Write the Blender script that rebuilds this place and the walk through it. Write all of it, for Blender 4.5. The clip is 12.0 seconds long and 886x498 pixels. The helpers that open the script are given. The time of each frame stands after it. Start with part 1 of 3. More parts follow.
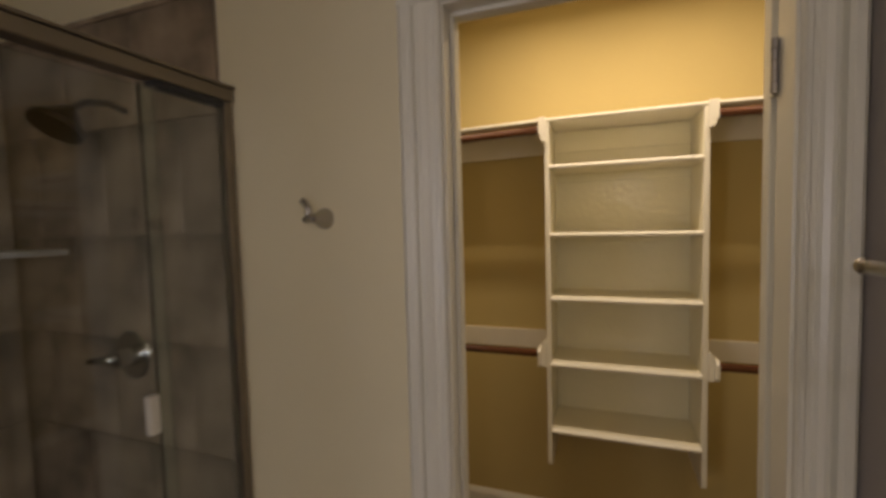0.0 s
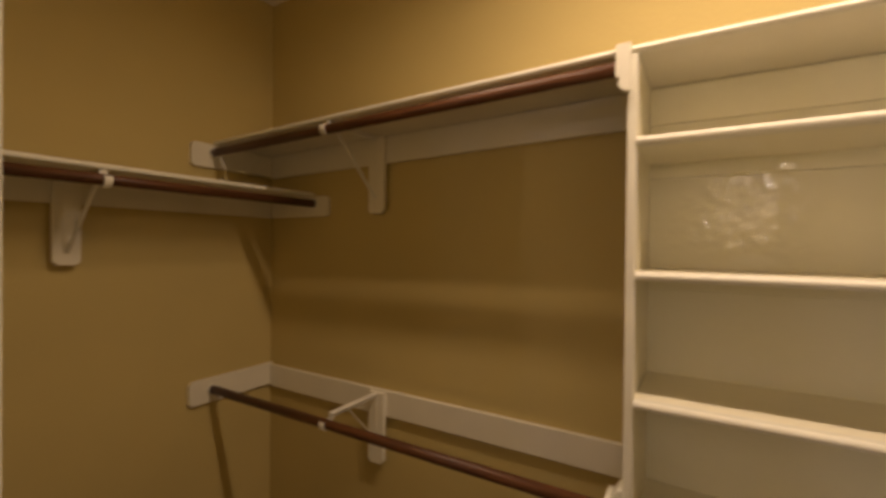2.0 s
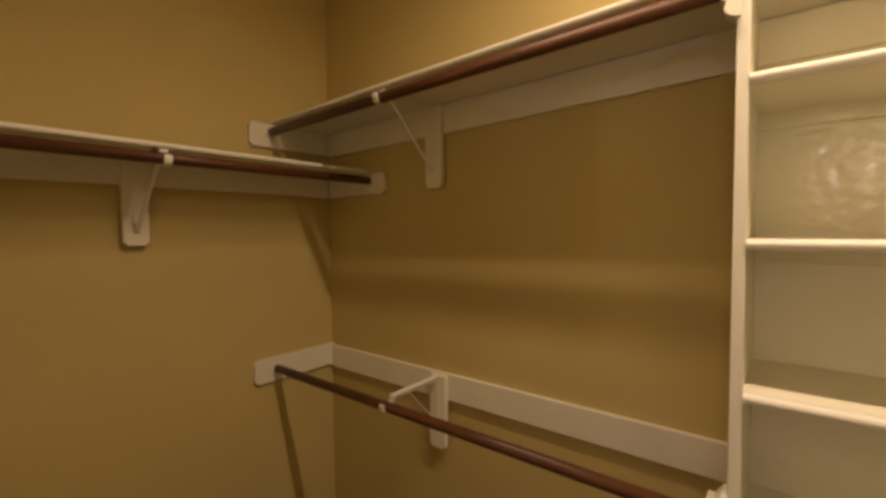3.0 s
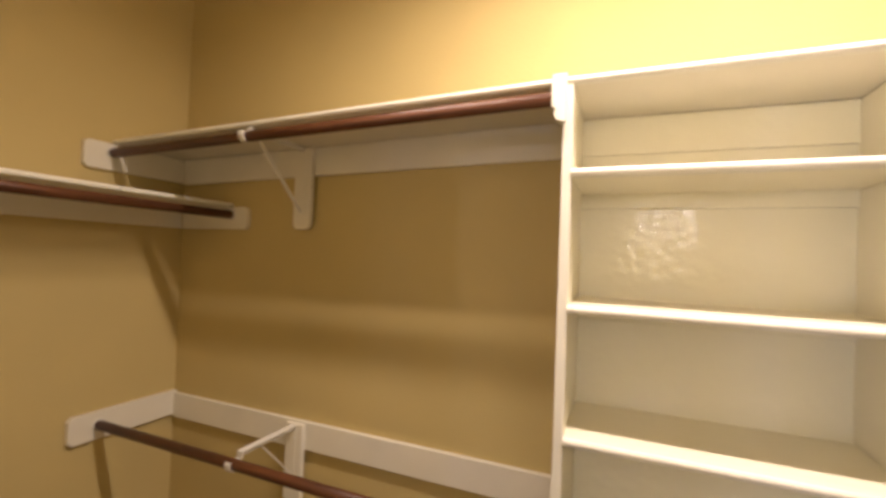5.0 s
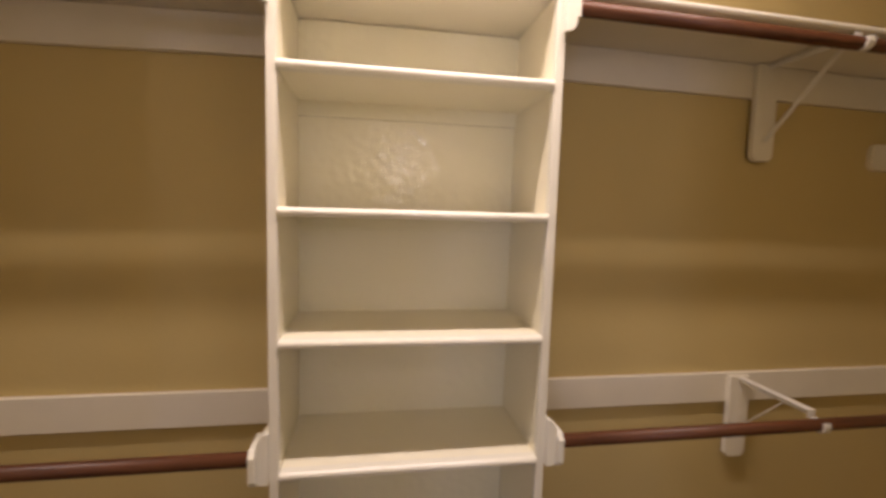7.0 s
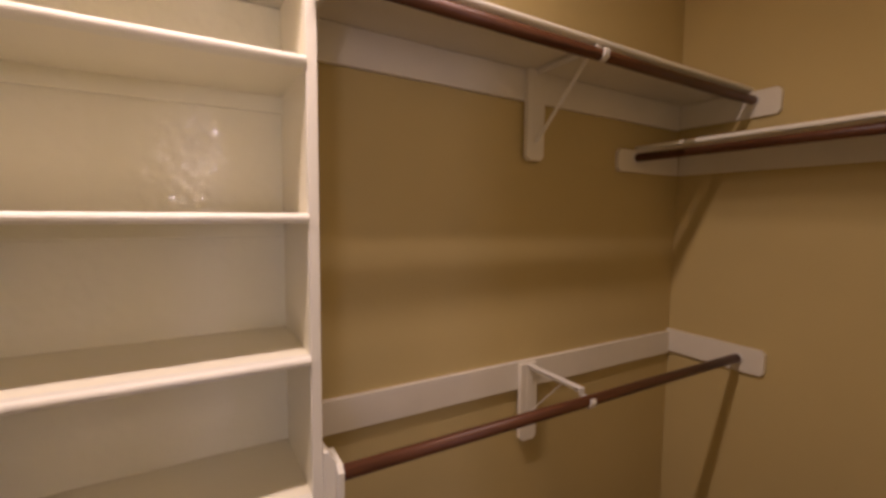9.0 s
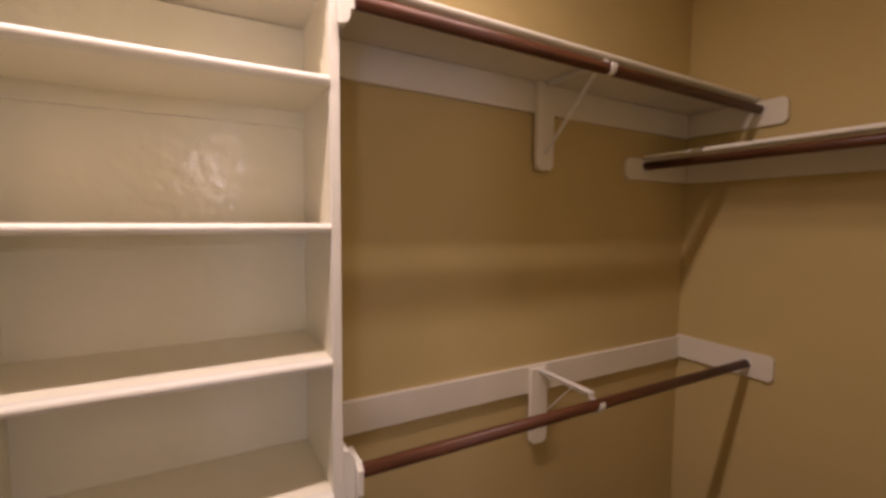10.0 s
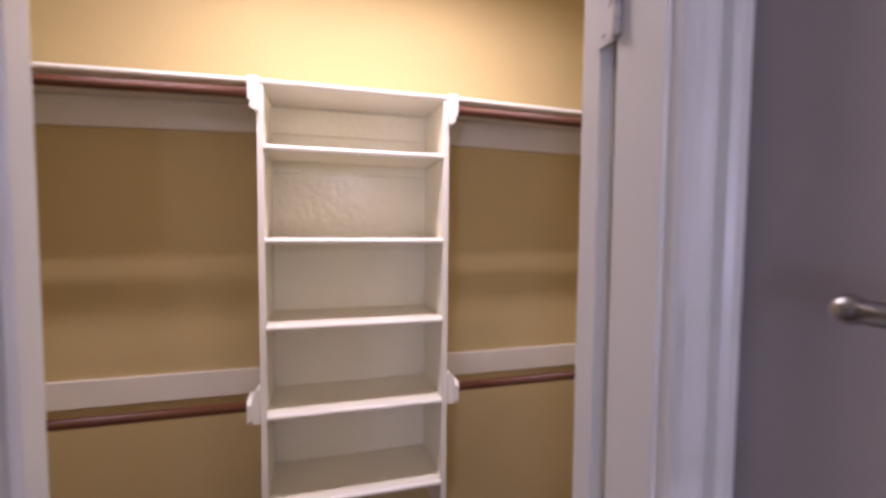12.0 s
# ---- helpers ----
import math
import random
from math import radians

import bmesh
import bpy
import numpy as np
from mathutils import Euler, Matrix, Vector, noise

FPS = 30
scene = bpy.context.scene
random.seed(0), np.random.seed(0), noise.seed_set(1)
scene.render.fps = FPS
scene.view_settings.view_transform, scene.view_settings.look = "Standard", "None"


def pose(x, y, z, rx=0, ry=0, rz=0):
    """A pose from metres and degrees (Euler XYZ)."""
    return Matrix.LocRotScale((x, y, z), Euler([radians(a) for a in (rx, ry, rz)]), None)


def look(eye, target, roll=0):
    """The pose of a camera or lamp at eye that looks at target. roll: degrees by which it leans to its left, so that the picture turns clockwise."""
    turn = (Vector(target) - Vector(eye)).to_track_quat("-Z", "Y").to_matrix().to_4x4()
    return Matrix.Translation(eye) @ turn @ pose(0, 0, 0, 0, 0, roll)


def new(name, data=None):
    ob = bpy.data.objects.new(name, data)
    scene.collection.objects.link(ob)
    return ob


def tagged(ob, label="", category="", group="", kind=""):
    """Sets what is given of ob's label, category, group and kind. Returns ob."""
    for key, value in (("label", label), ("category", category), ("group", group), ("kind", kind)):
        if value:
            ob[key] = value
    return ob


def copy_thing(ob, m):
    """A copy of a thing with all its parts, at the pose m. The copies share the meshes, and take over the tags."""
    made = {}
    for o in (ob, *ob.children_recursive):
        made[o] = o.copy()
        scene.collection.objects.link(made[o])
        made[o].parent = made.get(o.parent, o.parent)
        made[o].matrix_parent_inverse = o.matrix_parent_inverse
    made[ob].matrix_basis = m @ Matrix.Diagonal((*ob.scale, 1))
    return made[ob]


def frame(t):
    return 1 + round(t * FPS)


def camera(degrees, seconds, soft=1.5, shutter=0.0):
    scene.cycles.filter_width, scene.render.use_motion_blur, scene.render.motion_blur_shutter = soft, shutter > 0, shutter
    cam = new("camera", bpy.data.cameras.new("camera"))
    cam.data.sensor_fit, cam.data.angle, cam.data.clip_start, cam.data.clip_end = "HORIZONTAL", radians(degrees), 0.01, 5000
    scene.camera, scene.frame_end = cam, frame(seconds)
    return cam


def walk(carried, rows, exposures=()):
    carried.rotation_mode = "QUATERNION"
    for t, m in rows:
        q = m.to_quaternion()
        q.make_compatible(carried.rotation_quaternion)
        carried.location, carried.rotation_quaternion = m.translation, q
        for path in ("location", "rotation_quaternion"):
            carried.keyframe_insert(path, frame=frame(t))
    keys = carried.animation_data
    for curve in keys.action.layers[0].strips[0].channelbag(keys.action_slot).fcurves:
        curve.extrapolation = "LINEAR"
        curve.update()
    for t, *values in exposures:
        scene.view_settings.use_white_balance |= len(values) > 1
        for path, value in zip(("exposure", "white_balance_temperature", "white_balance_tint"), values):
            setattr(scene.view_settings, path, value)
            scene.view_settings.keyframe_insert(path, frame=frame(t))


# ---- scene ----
cam = camera(90.9, 12.0, soft=3.3, shutter=0.4)
EXPOSURES = [(0, -1.84, 7700, 20), (1, -1.68, 7550, 22), (2, -1.84, 8350, 27), (2.7, -1.7, 8500, 26), (4.5, -0.62, 6850, 26), (5.5, -0.74, 6450, 27), (6.5, -1.03, 6350, 30),
             (7.5, -1.25, 6450, 33), (9.5, -1.36, 6550, 42), (10.5, -1.27, 6150, 42), (11.5, -1.08, 5700, 44), (12, -0.98, 5450, 45)]
PATH = [
    (0, (-0.069, -2.121, 1.662), (-0.757, -0.247, 1.544), -1.5),
    (0.5, (-0.085, -1.854, 1.667), (-0.61, 0.073, 1.574), -1.9),
    (1, (-0.124, -1.564, 1.669), (-0.563, 0.387, 1.638), -0.8),
    (1.5, (-0.114, -1.307, 1.688), (-0.776, 0.58, 1.669), -2.0),
    (2, (-0.163, -1.124, 1.66), (-1.192, 0.591, 1.643), 0.6),
    (2.5, (-0.232, -1.061, 1.609), (-1.471, 0.505, 1.517), -0.8),
    (4.3, (-0.239, -1.024, 1.707), (-1.429, 0.583, 1.657), 2.1),
    (4.5, (-0.219, -1.054, 1.708), (-1.285, 0.638, 1.705), 2.1),
    (5, (-0.184, -1.055, 1.701), (-0.951, 0.792, 1.74), 2.2),
    (5.5, (-0.165, -1.053, 1.696), (-0.633, 0.891, 1.674), 1.5),
    (6, (-0.149, -1.057, 1.66), (-0.395, 0.926, 1.589), 1.5),
    (6.5, (-0.129, -1.044, 1.622), (-0.103, 0.952, 1.495), 1.1),
    (7, (-0.093, -1.023, 1.605), (0.227, 0.943, 1.425), 1.6),
    (7.5, (-0.038, -1.001, 1.599), (0.552, 0.898, 1.387), 1.6),
    (7.7, (0.002, -0.989, 1.601), (0.688, 0.877, 1.385), 1.6),
    (9.3, (0.125, -0.932, 1.604), (1.125, 0.793, 1.445), 0.4),
    (9.5, (0.121, -0.941, 1.609), (1.104, 0.792, 1.44), 0.6),
    (10, (0.087, -0.97, 1.613), (1.043, 0.782, 1.476), 0.4),
    (10.5, (0.022, -1.061, 1.607), (0.89, 0.735, 1.47), -0.6),
    (11, (-0.036, -1.186, 1.611), (0.696, 0.671, 1.48), -1.6),
    (11.5, (-0.074, -1.377, 1.613), (0.427, 0.553, 1.46), -0.6),
    (12, (-0.126, -1.612, 1.651), (0.422, 0.308, 1.543), 0.5),
]
walk(cam, [(t, look(eye, target, roll)) for t, eye, target, roll in PATH], EXPOSURES)

# ---- world, lights, exposure ----
X_L, X_R, Y_B = -2.02, 2.078, 0.305
Y_F, Y_O = -1.066, -1.17
CEIL = 2.84
DOOR_L, DOOR_R, DOOR_H = -0.403, 0.235, 2.152
BATH_W, BATH_S, BATH_E = -2.05, -4.4, 2.4
RET, Y_R = 0.328, -1.214

world = bpy.data.worlds.new("sky")
scene.world = world
world.use_nodes = True
wn = world.node_tree.nodes
sky = wn.new("ShaderNodeTexSky")
sky.sky_type, sky.sun_disc = "NISHITA", False
sky.sun_elevation, sky.sun_rotation = radians(35), radians(200)
world.node_tree.links.new(sky.outputs[0], wn["Background"].inputs[0])
wn["Background"].inputs[1].default_value = 0.08


def lamp(name, kind, power, color, m, **values):
    data = bpy.data.lights.new(name, kind)
    data.energy, data.color = power, color
    if "radius" in values:
        data.shadow_soft_size = values["radius"]
    if "size" in values:
        data.shape, data.size, data.size_y = "RECTANGLE", values["size"][0], values["size"][1]
    if "spread" in values:
        data.spread = values["spread"]
    ob = new(name, data)
    ob.matrix_basis = m
    return ob


LAMP_AT = (0.0, -0.32, CEIL - 0.062)
lamp("closet_lamp", "AREA", 56, (1.0, 0.905, 0.74), pose(*LAMP_AT), size=(1.24, 0.042), spread=radians(172))
# Both openings are out of view; the east one is added as fill light.
UNSEEN_WINDOWS = ((-2.0, -1.3), (0.85, 1.9))
WIN_Z0, WIN_Z1 = 0.75, 2.25
for (wx0, wx1), watts in zip(UNSEEN_WINDOWS, (50, 42)):
    centre = Vector(((wx0 + wx1) / 2, BATH_S - 0.03, (WIN_Z0 + WIN_Z1) / 2))
    lamp("unseen_window_light", "AREA", watts, (0.75, 0.82, 1.0), look(centre, centre + Vector((0, 1, 0))), size=(wx1 - wx0 - 0.1, WIN_Z1 - WIN_Z0 - 0.1))
SCONCE = (0.31, BATH_S + 0.13, 2.18)
lamp("sconce_lamp", "POINT", 52, (0.80, 0.83, 1.0), pose(*SCONCE), radius=0.034)


# ---- materials ----
def material(name, color, rough=0.5, metal=0.0, spread=0.06, scale=3.0, bump=0.0, bump_scale=60.0, streak=None, spec=0.5, coat=0.0, detail=2.0):
    m = bpy.data.materials.new(name)
    m.use_nodes = True
    nt = m.node_tree
    n, l = nt.nodes, nt.links
    b = n["Principled BSDF"]
    b.inputs["Roughness"].default_value = rough
    b.inputs["Metallic"].default_value = metal
    b.inputs["Specular IOR Level"].default_value = spec
    b.inputs["Coat Weight"].default_value = coat
    b.inputs["Coat Roughness"].default_value = 0.12
    tc = n.new("ShaderNodeTexCoord")
    mp = n.new("ShaderNodeMapping")
    if streak:
        mp.inputs["Scale"].default_value = streak
    l.new(tc.outputs["Object"], mp.inputs["Vector"])
    tx = n.new("ShaderNodeTexNoise")
    tx.inputs["Scale"].default_value, tx.inputs["Detail"].default_value = scale, 5
    l.new(mp.outputs[0], tx.inputs["Vector"])
    ramp = n.new("ShaderNodeValToRGB")
    lo = [max(0, c * (1 - spread)) for c in color]
    hi = [min(1, c * (1 + spread)) for c in color]
    ramp.color_ramp.elements[0].position, ramp.color_ramp.elements[1].position = 0.3, 0.7
    ramp.color_ramp.elements[0].color = (*lo, 1)
    ramp.color_ramp.elements[1].color = (*hi, 1)
    l.new(tx.outputs[0], ramp.inputs[0])
    l.new(ramp.outputs[0], b.inputs["Base Color"])
    rr = n.new("ShaderNodeMapRange")
    rr.inputs["To Min"].default_value, rr.inputs["To Max"].default_value = max(0.02, rough - 0.02), min(1, rough + 0.03)
    t2 = n.new("ShaderNodeTexNoise")
    t2.inputs["Scale"].default_value, t2.inputs["Detail"].default_value = scale * 4, 3
    l.new(mp.outputs[0], t2.inputs["Vector"])
    l.new(t2.outputs[0], rr.inputs[0])
    l.new(rr.outputs[0], b.inputs["Roughness"])
    if bump:
        t3 = n.new("ShaderNodeTexNoise")
        t3.inputs["Scale"].default_value, t3.inputs["Detail"].default_value = bump_scale, detail
        l.new(mp.outputs[0], t3.inputs["Vector"])
        bp = n.new("ShaderNodeBump")
        bp.inputs["Strength"].default_value, bp.inputs["Distance"].default_value = bump, 0.002
        l.new(t3.outputs[0], bp.inputs["Height"])
        l.new(bp.outputs[0], b.inputs["Normal"])
    return m


PAINT = material("tan wall paint", (0.55, 0.432, 0.187), 0.8, spec=0.3, bump=0.35, bump_scale=90, spread=0.04, scale=2.0)
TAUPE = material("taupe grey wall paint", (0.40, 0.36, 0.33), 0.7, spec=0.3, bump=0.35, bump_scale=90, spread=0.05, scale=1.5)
BATHPAINT = material("beige bathroom wall paint", (0.83, 0.75, 0.53), 0.75, spec=0.3, bump=0.35, bump_scale=90, spread=0.05, scale=1.5)
CEILING = material("ceiling paint", (0.70, 0.64, 0.50), 0.8, bump=0.3, bump_scale=70, spread=0.03)
TRIM = material("white gloss trim paint", (0.80, 0.775, 0.67), 0.3, bump=0.06, bump_scale=40, spread=0.015, scale=3)
PANEL = material("white textured panel paint", (0.87, 0.84, 0.66), 0.03, bump=1.0, bump_scale=38, spread=0.02, scale=4, detail=0.6)
# Tower boards share the white trim paint; warm bounce light is tinted in here.
CREAM_BOUNCE = material("white satin shelf paint with warm bounce tint", (0.86, 0.81, 0.64), 0.35, bump=0.12, bump_scale=45, spread=0.02, scale=4)
CLEAT = material("white shelf paint", (0.78, 0.735, 0.62), 0.4, bump=0.15, bump_scale=50, spread=0.04, scale=5)
ROD = material("red-brown stained wood", (0.098, 0.036, 0.015), 0.38, spec=0.3, spread=0.4, scale=6, streak=(0.6, 12, 12), coat=0.0)
ROD_Y = material("red-brown stained wood along", (0.098, 0.036, 0.015), 0.38, spec=0.3, spread=0.4, scale=6, streak=(12, 0.6, 12), coat=0.0)
METAL = material("white enamelled metal", (0.78, 0.76, 0.70), 0.3, spread=0.02)
NICKEL = material("satin nickel", (0.50, 0.47, 0.43), 0.24, metal=1.0, spread=0.05, scale=8)
HINGE = material("aged nickel", (0.50, 0.47, 0.43), 0.5, metal=1.0, spread=0.15, scale=20)
CHROME = material("dark chrome", (0.5, 0.5, 0.5), 0.16, metal=1.0, spread=0.05, scale=8)
FRAME = material("bronzed aluminium", (0.26, 0.22, 0.17), 0.35, metal=0.8, spread=0.08, scale=8)
FLOOR = material("dark brown wood floor", (0.075, 0.036, 0.018), 0.4, spread=0.4, scale=4, streak=(14, 1, 1))
TILE = material("brown stone tile", (0.33, 0.255, 0.18), 0.25, spread=0.45, scale=5, bump=0.2, bump_scale=12)
GROUT = material("tile grout", (0.28, 0.215, 0.152), 0.9, spread=0.1)
BRONZE = material("dark bronze shower metal", (0.14, 0.12, 0.10), 0.3, metal=1.0, spread=0.08, scale=8)
SHADOWGAP = material("near-black shadow gap colour", (0.03, 0.03, 0.03), 0.7)
CAULK = material("white solid surface", (0.75, 0.72, 0.64), 0.35)

LEDGE = material("pale grey stone", (0.40, 0.38, 0.34), 0.4)


def glass(name, tint=(0.9, 0.95, 0.92), rough=0.02):
    m = bpy.data.materials.new(name)
    m.use_nodes = True
    b = m.node_tree.nodes["Principled BSDF"]
    b.inputs["Base Color"].default_value = (*tint, 1)
    b.inputs["Roughness"].default_value = rough
    b.inputs["Transmission Weight"].default_value = 1.0
    b.inputs["IOR"].default_value = 1.45
    return m


GLASS = glass("clear shower glass")
WGLASS = glass("window glass", (1, 1, 1))
GLOW = bpy.data.materials.new("frosted lamp glass")
GLOW.use_nodes = True
GLOW.node_tree.nodes["Principled BSDF"].inputs["Emission Color"].default_value = (1, 0.85, 0.6, 1)
GLOW.node_tree.nodes["Principled BSDF"].inputs["Emission Strength"].default_value = 6


# ---- builders ----
def mesh_ob(name, bm, mat, smooth=False):
    bmesh.ops.recalc_face_normals(bm, faces=bm.faces)
    me = bpy.data.meshes.new(name)
    bm.to_mesh(me)
    bm.free()
    me.materials.append(mat)
    if smooth:
        for p in me.polygons:
            p.use_smooth = True
    return new(name, me)


def part(name, bm, mat, parent, label="", smooth=False, kind=""):
    ob = mesh_ob(name, bm, mat, smooth)
    ob.parent = parent
    return tagged(ob, label=label, kind=kind)


def thing(name, label, category, at=(0, 0, 0), group=""):
    ob = new(name)
    ob.location = at
    ob.empty_display_size = 0.05
    return tagged(ob, label, category, group)


def box(bm, x0, x1, y0, y1, z0, z1):
    made = bmesh.ops.create_cube(bm, size=1, matrix=Matrix.Translation(((x0 + x1) / 2, (y0 + y1) / 2, (z0 + z1) / 2)) @ Matrix.Diagonal((abs(x1 - x0), abs(y1 - y0), abs(z1 - z0), 1)))
    return made["verts"]


def soften(bm, width, steps=2):
    bmesh.ops.bevel(bm, geom=list(bm.edges), offset=width, segments=steps, profile=0.5, affect="EDGES", clamp_overlap=True)
    return bm


def board(x0, x1, y0, y1, z0, z1, width=0.002, steps=2):
    bm = bmesh.new()
    box(bm, x0, x1, y0, y1, z0, z1)
    return soften(bm, width, steps)


def tube(bm, a, b, r, seg=16, r2=None, caps=True):
    a, b = Vector(a), Vector(b)
    d = b - a
    m = Matrix.Translation((a + b) / 2) @ d.to_track_quat("Z", "Y").to_matrix().to_4x4()
    return bmesh.ops.create_cone(bm, cap_ends=caps, segments=seg, radius1=r, radius2=r if r2 is None else r2, depth=d.length, matrix=m)["verts"]


def rod_bm(a, b, r, seg=24):
    bm = bmesh.new()
    tube(bm, a, b, r, seg)
    return bm


def outline(points, axis, lo, hi, width=0.0):
    """A flat outline pulled from lo to hi along an axis; the points are the other two coordinates."""
    bm = bmesh.new()
    def at(p, v):
        return {"x": (v, p[0], p[1]), "y": (p[0], v, p[1]), "z": (p[0], p[1], v)}[axis]
    a = [bm.verts.new(at(p, lo)) for p in points]
    b = [bm.verts.new(at(p, hi)) for p in points]
    bm.faces.new(a)
    bm.faces.new(b[::-1])
    for i in range(len(points)):
        j = (i + 1) % len(points)
        bm.faces.new((a[i], b[i], b[j], a[j]))
    bmesh.ops.recalc_face_normals(bm, faces=bm.faces)
    if width:
        soften(bm, width, 2)
    return bm


def arc(cx, cy, r, a0, a1, n=8):
    return [(cx + r * math.cos(radians(a0 + (a1 - a0) * i / n)), cy + r * math.sin(radians(a0 + (a1 - a0) * i / n))) for i in range(n + 1)]


def wire(points, r, seg=8):
    bm = bmesh.new()
    for a, b in zip(points, points[1:]):
        tube(bm, a, b, r, seg)
    for p in points[1:-1]:
        bmesh.ops.create_uvsphere(bm, u_segments=seg, v_segments=6, radius=r, matrix=Matrix.Translation(p))
    return bm


def structure(name, bm, mat, label="", category=""):
    return tagged(mesh_ob(name, bm, mat), label=label, category=category, kind="structure")


# ---- structure ----
bm = bmesh.new(); box(bm, X_L - 0.1, X_R + 0.1, Y_B, Y_B + 0.1, -0.05, CEIL + 0.1)
structure("wall_north", bm, PAINT, "tan painted closet wall behind the shelf tower", "wall")
bm = bmesh.new(); box(bm, X_L - 0.1, X_L, Y_F - 0.0, Y_B, -0.05, CEIL + 0.1)
structure("wall_west", bm, PAINT, "tan painted closet side wall", "wall")
bm = bmesh.new(); box(bm, X_R, X_R + 0.1, Y_F, Y_B, -0.05, CEIL + 0.1)
structure("wall_east", bm, PAINT, "tan painted closet side wall", "wall")
JL, JR, JH = DOOR_L - 0.02, DOOR_R + 0.02, DOOR_H + 0.02
bm = bmesh.new()
box(bm, BATH_W - 0.1, JL, Y_O, Y_F, -0.05, CEIL + 0.1)
box(bm, JR + 0.03, BATH_E + 0.1, Y_O, Y_F, -0.05, CEIL + 0.1)
box(bm, JR + 0.03, RET, Y_R, Y_O + 0.02, -0.05, CEIL + 0.1)
box(bm, JL, JR + 0.03, Y_O, Y_F, JH, CEIL + 0.1)
structure("wall_doorway", bm, BATHPAINT, "tan painted partition with the closet doorway", "wall")
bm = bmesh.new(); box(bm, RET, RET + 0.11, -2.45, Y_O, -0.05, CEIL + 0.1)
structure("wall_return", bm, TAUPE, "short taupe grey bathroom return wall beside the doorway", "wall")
bm = bmesh.new(); box(bm, BATH_W - 0.1, BATH_W, BATH_S, Y_O, -0.05, CEIL + 0.1)
structure("wall_bath_west", bm, BATHPAINT, "tan bathroom wall", "wall")
bm = bmesh.new(); box(bm, BATH_E, BATH_E + 0.1, BATH_S, Y_O, -0.05, CEIL + 0.1)
structure("wall_bath_east", bm, BATHPAINT, "tan bathroom wall", "wall")
bm = bmesh.new()
(a0, a1), (c0, c1) = UNSEEN_WINDOWS
for x0, x1, z0, z1 in ((BATH_W - 0.1, a0, -0.05, CEIL + 0.1), (a1, c0, -0.05, CEIL + 0.1), (c1, BATH_E + 0.1, -0.05, CEIL + 0.1),
                       (a0, a1, -0.05, WIN_Z0), (a0, a1, WIN_Z1, CEIL + 0.1), (c0, c1, -0.05, WIN_Z0), (c0, c1, WIN_Z1, CEIL + 0.1)):
    box(bm, x0, x1, BATH_S - 0.12, BATH_S, z0, z1)
structure("wall_bath_south", bm, BATHPAINT, "tan bathroom wall with two unseen windows, the east one added for fill light", "wall")
bm = bmesh.new(); box(bm, X_L - 0.1, X_R + 0.1, Y_F, Y_B + 0.1, CEIL, CEIL + 0.1)
structure("ceiling", bm, CEILING, "pale closet ceiling", "ceiling")
bm = bmesh.new(); box(bm, BATH_W - 0.1, BATH_E + 0.1, BATH_S - 0.12, Y_O, CEIL + 0.002, CEIL + 0.1)
structure("ceiling_bath", bm, CEILING, "pale bathroom ceiling", "ceiling")
bm = bmesh.new(); box(bm, -2.3, 2.6, BATH_S - 0.12, Y_B + 0.1, -0.1, -0.006)
structure("floor", bm, FLOOR, "dark brown floor of closet and bathroom", "floor")
# The east window only houses the added fill lamp for the robe-hook wall.
for number, (w0, w1) in enumerate(UNSEEN_WINDOWS):
    win = tagged(new("window_" + str(number + 1)), label="unseen white-framed bathroom window with a daylight lamp in it", category="window", kind="structure")
    for x0, x1, z0, z1 in ((w0, w1, WIN_Z0, WIN_Z0 + 0.04), (w0, w1, WIN_Z1 - 0.04, WIN_Z1), (w0, w0 + 0.04, WIN_Z0 + 0.04, WIN_Z1 - 0.04), (w1 - 0.04, w1, WIN_Z0 + 0.04, WIN_Z1 - 0.04)):
        part("window_frame", board(x0, x1, BATH_S - 0.1, BATH_S - 0.04, z0, z1, 0.003), TRIM, win)
    bm = bmesh.new(); box(bm, w0 + 0.04, w1 - 0.04, BATH_S - 0.075, BATH_S - 0.07, WIN_Z0 + 0.04, WIN_Z1 - 0.04)
    pane = part("pane", bm, WGLASS, win)
    pane.visible_shadow = False


def plank_floor():
    rng = random.Random(4)
    floor = bpy.data.objects["floor"]
    shared = {}
    made = 0
    x = -2.0
    while x < 2.05:
        y = -2.6 + rng.uniform(-0.9, 0)
        while y < Y_B:
            length = rng.choice((0.9, 1.2, 1.5))
            y0, y1 = max(y, -2.6), min(y + length, Y_B - 0.004)
            if y1 - y0 > 0.05:
                key = round(y1 - y0, 3)
                if key not in shared:
                    bm = board(0.001, 0.1215, 0.001, key - 0.001, -0.006, 0.0, 0.0012, 1)
                    me = bpy.data.meshes.new("plank")
                    bm.to_mesh(me); bm.free(); me.materials.append(FLOOR)
                    shared[key] = me
                blocked = (y0 < Y_F and y1 > Y_O) and not (DOOR_L - 0.12 < x < DOOR_R)
                if not blocked:
                    ob = new("plank", shared[key]); ob.location = (x, y0, 0); ob.parent = floor
                    made += 1
            y += length
        x += 0.1225
    return made


# ---- door casing and jambs ----
def casing_profile(w=0.105, d=0.02):
    pts = [(0, 0), (0, 0.010), (0.005, 0.014), (0.013, 0.014), (0.017, 0.009), (0.029, 0.009), (0.036, 0.013), (0.047, 0.016), (0.055, 0.0155), (0.058, 0.010)]
    pts += [(0.062, 0.010), (0.066, 0.020), (0.074, 0.024), (0.09, 0.024), (0.099, 0.019), (w, 0.009), (w, 0)]
    return pts


